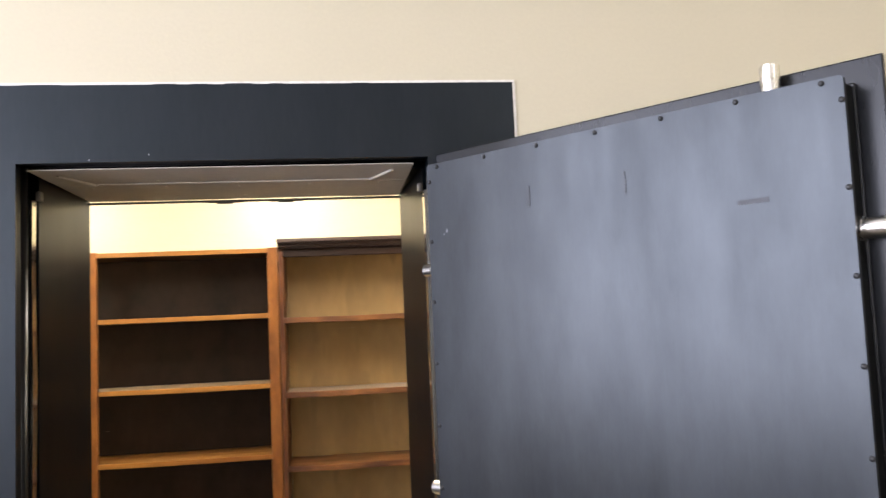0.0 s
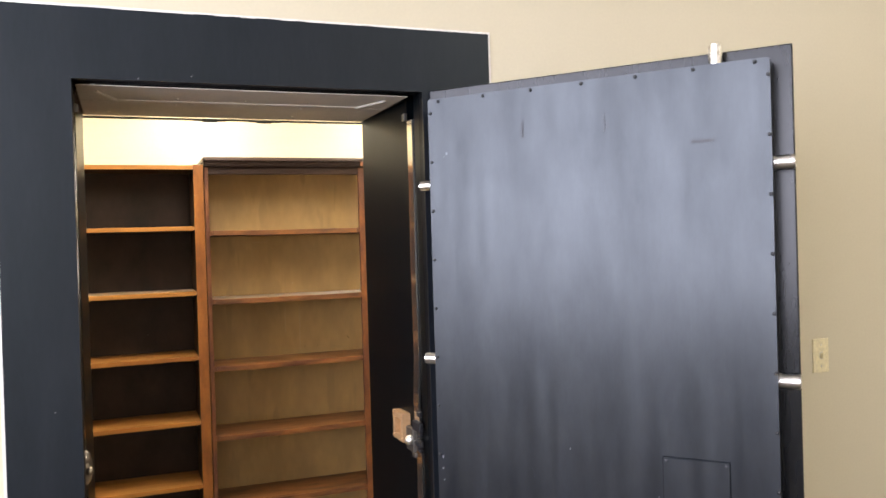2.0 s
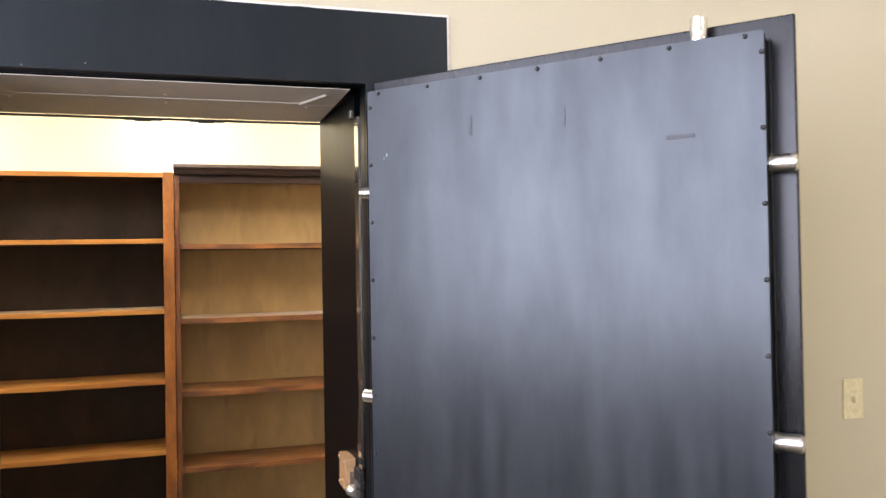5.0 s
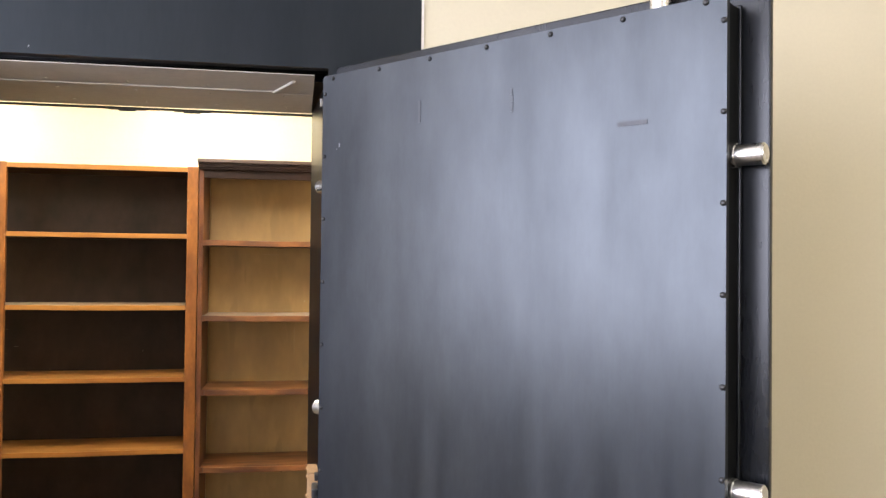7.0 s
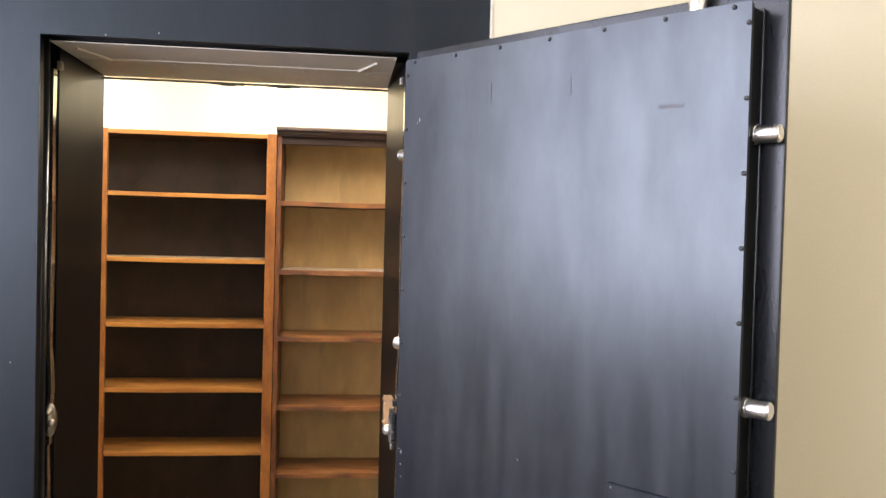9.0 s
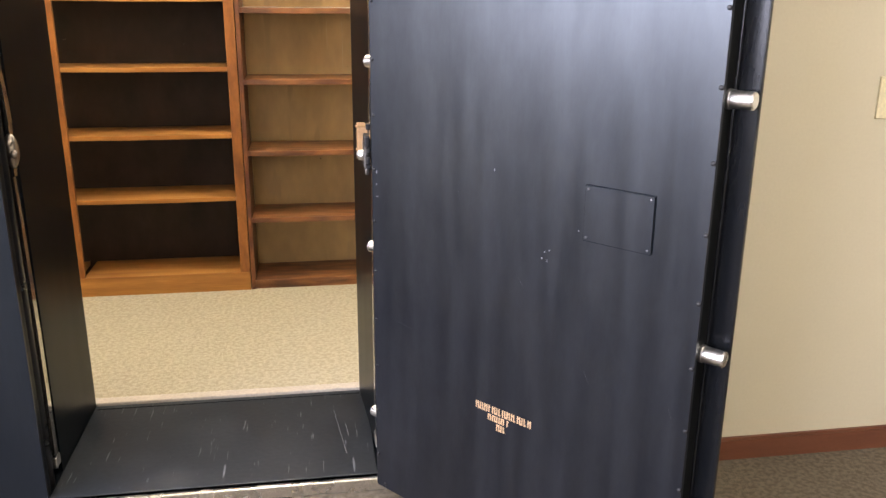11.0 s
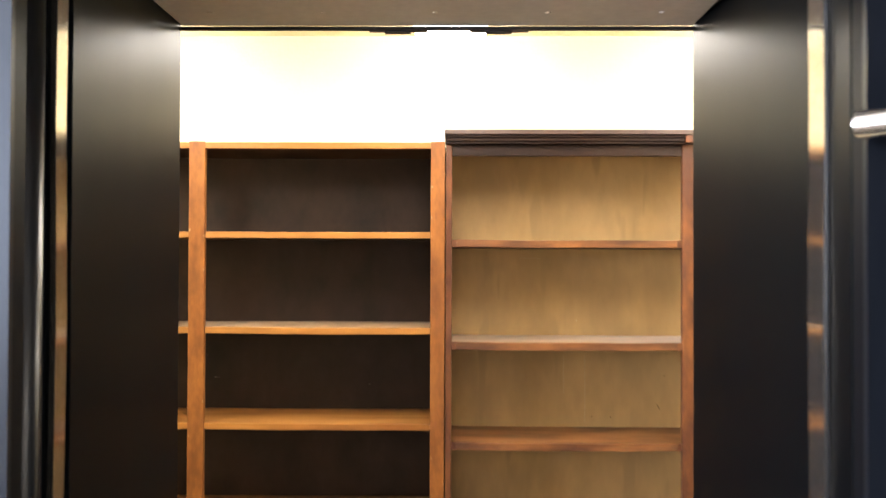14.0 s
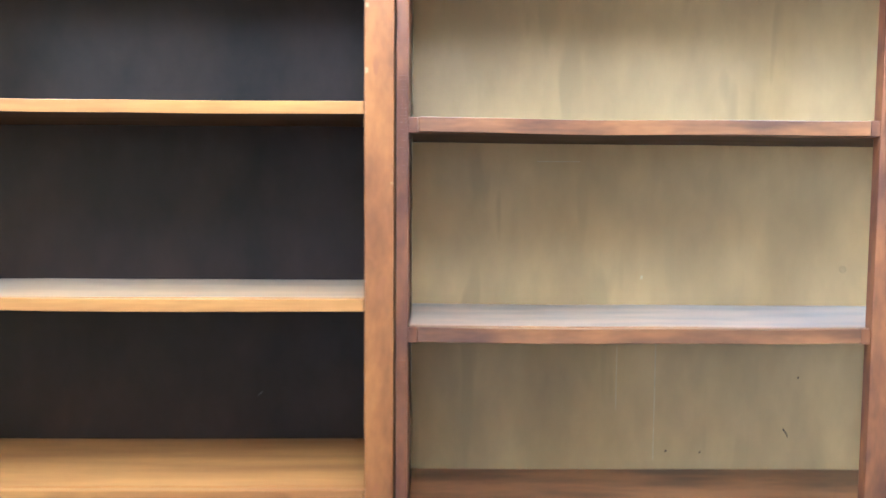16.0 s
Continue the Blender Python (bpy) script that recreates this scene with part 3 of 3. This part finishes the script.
flat_marks("rubbed_mark", [(0.294, 0.300, 1.823, 1.866)], SCRATCH, "dull upright rub mark")
flat_marks("rubbed_mark", [(0.515, 0.520, 1.82, 1.835), (0.516, 0.521, 1.838, 1.848), (0.514, 0.519, 1.851, 1.862)], SCRATCH, "broken upright rub mark")
flat_marks("rubbed_mark", [(0.726, 0.778, 1.772, 1.780)], SCRATCH, "dull level rub mark")
rng = random.Random(7)
chips = []
for s, z in ((0.545, 0.862), (0.556, 0.868), (0.538, 0.846), (0.552, 0.842), (0.404, 1.02), (0.06, 1.79), (0.068, 1.795), (0.627, 0.925), (0.03, 0.96), (0.029, 0.93), (0.031, 0.9)):
    w, h = rng.uniform(0.0015, 0.004), rng.uniform(0.002, 0.009)
    chips.append((s, s + w, z, z + h))
for s0, z0, length, lean in ((0.10, 0.58, 0.05, -0.12), (0.66, 0.62, 0.03, -1.1), (0.47, 0.80, 0.035, -0.9), (0.86, 0.60, 0.02, -1.2), (0.30, 0.96, 0.02, -1.3)):
    line = rod(bmesh.new(), (s0, -0.0002, z0), (s0 + length * math.cos(lean), -0.0002, z0 + length * math.sin(lean)), 0.0006, sides=6)
    part("scratch", line, SCRATCH, cover, "faint scratch in the paint", local=True)
flat_marks("paint_chips", chips, PALE_SCRATCH, "small pale paint chips")

# lettering too worn to read: three lines of gold strokes
strokes = []
for z0, z1, s0, words in ((0.430, 0.449, 0.366, (7, 4, 6, 4, 2)), (0.410, 0.426, 0.404, (8, 1)), (0.389, 0.406, 0.430, (4,))):
    s = s0
    for count in words:
        for k in range(count):
            strokes.append((s, s + 0.0032, z0, z1))
            if (k + count) % 3:
                strokes.append((s + 0.0036, s + 0.0056, z0 + (0.0 if k % 2 else 0.012), z0 + (0.004 if k % 2 else 0.016)))
            s += 0.0065
        s += 0.0045
flat_marks("lettering", strokes, GOLD, "faded gold lettering, worn past reading")

# ---- light switch ----
switch = thing("light_switch", (2.374, 0.0, 1.12), "ivory plastic toggle light switch on the beige wall", "light switch")
part("plate", block(2.339, 2.409, -0.006, 0.0, 1.063, 1.181, 0.002), IVORY, switch)
part("toggle", block(2.369, 2.379, -0.018, -0.006, 1.113, 1.131, 0.002), IVORY, switch)
part("slot", block(2.367, 2.381, -0.0068, -0.0061, 1.109, 1.135), TRIM, switch)
for z in (1.085, 1.159):
    part("screw", rod(bmesh.new(), (2.374, -0.006, z), (2.374, -0.0075, z), 0.003), TRIM, switch, smooth=True)


# ---- wall socket ----
socket = thing("wall_outlet", (2.593, 0.0, 0.333), "ivory plastic twin wall outlet on the beige wall", "outlet")
part("plate", block(2.556, 2.63, -0.006, 0.0, 0.274, 0.392, 0.002), IVORY, socket)
for z in (0.313, 0.353):
    part("receptacle", block(2.577, 2.609, -0.009, -0.006, z - 0.014, z + 0.014, 0.003), IVORY, socket)
    for x in (2.586, 2.6):
        part("slot", block(x - 0.001, x + 0.001, -0.0095, -0.0088, z - 0.004, z + 0.005), DARK_METAL, socket)

# ---- fluorescent lamps ----
def vault_lamp():
    lamp = thing("fluorescent_lamp", (0.47, 1.2, VTOP), "white fluorescent ceiling lamp with a glowing wrap-round lens", "ceiling lamp", "vault lamps")
    bm = bmesh.new()
    profile = [(-0.105, -0.032), (-0.105, -0.088), (-0.098, -0.1), (-0.08, -0.104), (0.08, -0.104), (0.098, -0.1), (0.105, -0.088), (0.105, -0.032)]
    ends = [[bm.verts.new((px, y, pz)) for px, pz in profile] for y in (-0.6, 0.6)]
    for i in range(len(profile) - 1):
        bm.faces.new((ends[0][i], ends[0][i + 1], ends[1][i + 1], ends[1][i]))
    part("lens", bm, LENS, lamp, "glowing prismatic lens", local=True)
    for y0, y1 in ((-0.612, -0.6), (0.6, 0.612)):
        part("end_cap", block(-0.105, 0.105, y0, y1, -0.104, -0.032, 0.003), LENS_END, lamp, "translucent glowing end", local=True)
    part("housing", block(-0.112, 0.112, -0.612, 0.612, -0.0318, -0.0005, 0.002), GREY_METAL, lamp, local=True)
    return lamp


first = vault_lamp()
for x in (-0.53, 1.42):
    copy_thing(first, Matrix.Translation((x, 1.2, VTOP)))


# ---- bookcases along the back wall ----
FRONT = 1.622


def oak_bookcase():
    case = thing("bookcase", (-0.33, 1.75, FLOOR_IN), "orange oak bookcase with empty shelves and a dark back", "bookcase")
    top = 1.934
    posts = ((-1.075, -1.028), (-0.326, -0.277), (0.411, 0.4545))
    for x0, x1 in posts:
        part("upright", block(x0, x1, FRONT, FRONT + 0.02, FLOOR_IN + 0.088, top + 0.003, 0.002), OAK_Z, case)
        if x0 != posts[1][0]:
            part("side_panel", block(x0 + 0.002, x1 - 0.002, FRONT + 0.02, 1.8875, FLOOR_IN, top - 0.0185), DARK_BACK, case, "dark stained side")
    chips = random.Random(3)
    for x0, x1 in posts[1:]:
        for k in range(9):
            cx, cz, w = (x0 if k % 2 else x1 - 0.004) + 0.002 * chips.random(), chips.uniform(0.3, 1.85), chips.uniform(0.002, 0.005)
            part("chip", block(cx, cx + w, FRONT - 0.0006, FRONT + 0.0004, cz, cz + w * chips.uniform(0.5, 2.0)), PALE_OAK, case, "pale chip in the varnish")
    part("top_board", block(posts[0][0], posts[-1][1], FRONT + 0.0205, 1.8875, top - 0.018, top - 0.001), DARK_BACK, case, "top board in the back panel's dark colour")
    part("back_panel", block(posts[0][0], posts[-1][1], 1.888, 1.898, FLOOR_IN, top - 0.002), DARK_BACK, case, "dark stained back panel")
    rear = case.children[-1]
    for x0, z0, length, lean in ((-0.365, 1.257, 0.022, -0.1), (-0.32, 1.181, 0.018, 0.1), (0.199, 1.158, 0.009, 0.8), (-0.358, 1.153, 0.014, 0.0)):
        line = rod(bmesh.new(), (x0, 1.8878, z0), (x0 + length * math.cos(lean), 1.8878, z0 + length * math.sin(lean)), 0.0007, sides=6)
        part("scratch", line, SHELF_SCRATCH, rear, "faint pale scratch")
    part("base_rail", block(posts[0][0], posts[-1][1], FRONT - 0.002, FRONT + 0.02, FLOOR_IN, FLOOR_IN + 0.088, 0.002), OAK_X, case)
    levels = (1.6515, 1.360, 1.069, 0.7775, 0.4925)
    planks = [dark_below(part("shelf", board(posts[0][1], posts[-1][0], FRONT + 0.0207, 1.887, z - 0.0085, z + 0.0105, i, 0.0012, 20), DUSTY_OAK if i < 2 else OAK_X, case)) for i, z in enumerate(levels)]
    for (_, a), (b, _) in zip(posts, posts[1:]):
        part("top_rail", block(a, b, FRONT + 0.001, FRONT + 0.02, top - 0.019, top, 0.0015), OAK_X, case)
        part("bottom_board", block(a - 0.008, b + 0.008, FRONT + 0.02, 1.888, FLOOR_IN + 0.068, FLOOR_IN + 0.086), OAK_X, case)
        for i, z in enumerate(levels):
            bm = board(a + 0.001, b - 0.001, FRONT + 0.004 + 0.002 * (i % 2), FRONT + 0.0205, z - 0.0085, z + 0.0105, i)
            plank = planks[i]
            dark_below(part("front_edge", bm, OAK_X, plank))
    return case


def walnut_bookcase():
    case = thing("bookcase", (1.2, 1.75, FLOOR_IN), "red-brown bookcase with empty shelves, yellowed back and dark crown", "bookcase")
    top = 1.966
    posts = ((0.4575, 0.476), (1.172, 1.215), (1.93, 1.95))
    for i, (x0, x1) in enumerate(posts):
        part("upright", block(x0, x1, FRONT + 0.001, FRONT + 0.022, FLOOR_IN, top - 0.034, 0.002), WALNUT_Z, case, "mottled red-brown upright")
        if i != 1:
            part("side_panel", block(x0 + 0.002, x1 - 0.002, FRONT + 0.022, 1.888, FLOOR_IN, top - 0.03), WALNUT_Z, case)
    part("back_panel", block(posts[0][1], posts[-1][0], 1.886, 1.898, FLOOR_IN, top - 0.014), OLIVE_BACK, case, "yellowed streaky fibreboard back")
    back = [c for c in case.children if c.name.startswith("back_panel")][0]
    marks = ((0.7, 0.775, 1.5835, 1.5845), (0.8485, 0.8497, 1.135, 1.262), (0.919, 0.9205, 1.04, 1.262), (0.889, 0.893, 1.374, 1.38))
    for x0, x1, z0, z1 in marks:
        part("scratch", block(x0, x1, 1.8852, 1.8862, z0, z1), PALE_OLIVE, back, "faint pale scratch")
    for x0, z0, r in ((0.943, 1.057, 0.0018), (1.006, 1.055, 0.0018), (1.183, 1.194, 0.0018), (0.8, 0.62, 0.003)):
        part("spot", rod(bmesh.new(), (x0, 1.8862, z0), (x0, 1.8852, z0), r, sides=10), CROWN, back, "small dark spot")
    hook = rod(bmesh.new(), (1.158, 1.8858, 1.099), (1.166, 1.8858, 1.088), 0.0011, sides=6)
    rod(hook, (1.166, 1.8858, 1.088), (1.167, 1.8858, 1.083), 0.0009, sides=6)
    part("fibre", hook, CROWN, back, "small dark curled fibre")
    part("stain", rod(bmesh.new(), (1.257, 1.8865, 1.393), (1.257, 1.8855, 1.393), 0.007, sides=12), FINGER, back, "brown finger-sized stain")
    # notched shelf standard on the first upright
    bm = bmesh.new()
    for low, high in ((1.245, 1.285), (1.49, 1.71)):
        for k in range(int((high - low) / 0.0052)):
            box(bm, 0.4625, 0.4735, FRONT + 0.0002, FRONT + 0.0012, low + k * 0.0052, low + k * 0.0052 + 0.003)
    tagged(part("notched_standard", bm, WALNUT_Z, case, "finely notched wooden shelf standard"), kind="stuff")
    crown = [(1.592, 1.946, 1.953), (1.600, 1.936, 1.946), (1.608, 1.928, 1.936)]
    bm = bmesh.new()
    part("crown_cap", block(0.453, 1.953, 1.583, 1.888, 1.9535, 1.968, 0.002), CROWN_CAP, case, "dull brown cap board")
    for y0, z0, z1 in crown:
        box(bm, 0.4565 - (1.612 - y0) * 0.1, 1.952, y0, 1.888, z0, z1, 0.0015)
    part("crown_moulding", bm, CROWN, case, "dark stepped crown moulding")
    part("post_head", block(posts[1][0] + 0.002, posts[1][1] - 0.002, 1.588, FRONT + 0.001, 1.9305, 1.953, 0.002), WALNUT_Z, case, "red-brown block carrying the crown")
    levels = (1.6275, 1.3165, 1.013, 0.698, 0.3885)
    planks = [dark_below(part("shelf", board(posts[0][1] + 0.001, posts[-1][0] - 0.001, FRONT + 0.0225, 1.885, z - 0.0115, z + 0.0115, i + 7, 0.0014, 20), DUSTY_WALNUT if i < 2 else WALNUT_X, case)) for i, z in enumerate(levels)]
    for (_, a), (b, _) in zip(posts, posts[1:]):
        # dark strip standing in for the shade beneath the crown
        part("top_rail", block(a, b, FRONT + 0.006, FRONT + 0.02, top - 0.072, top - 0.0385, 0.0015), CROWN, case, "dark strip for the shade under the crown")
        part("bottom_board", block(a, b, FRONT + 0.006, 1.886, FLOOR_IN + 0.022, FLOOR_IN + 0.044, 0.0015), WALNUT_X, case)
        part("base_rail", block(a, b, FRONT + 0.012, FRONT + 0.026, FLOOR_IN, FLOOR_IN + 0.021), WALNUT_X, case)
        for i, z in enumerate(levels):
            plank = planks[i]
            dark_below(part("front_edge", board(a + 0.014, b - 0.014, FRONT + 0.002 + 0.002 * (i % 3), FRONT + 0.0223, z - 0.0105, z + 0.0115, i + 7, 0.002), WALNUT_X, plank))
            # left ends are dark wood; right ends put a shadow stub into the colour
            for x0 in (a - 0.001, b - 0.0135):
                part("shelf_end", block(x0, x0 + 0.0145, FRONT + 0.003 + 0.002 * (i % 3), FRONT + 0.0223, z - 0.012, z + 0.0115, 0.0015), WALNUT_Z, plank, "dark end block, at the right end painted shadow")
    return case


oak_bookcase()
walnut_bookcase()
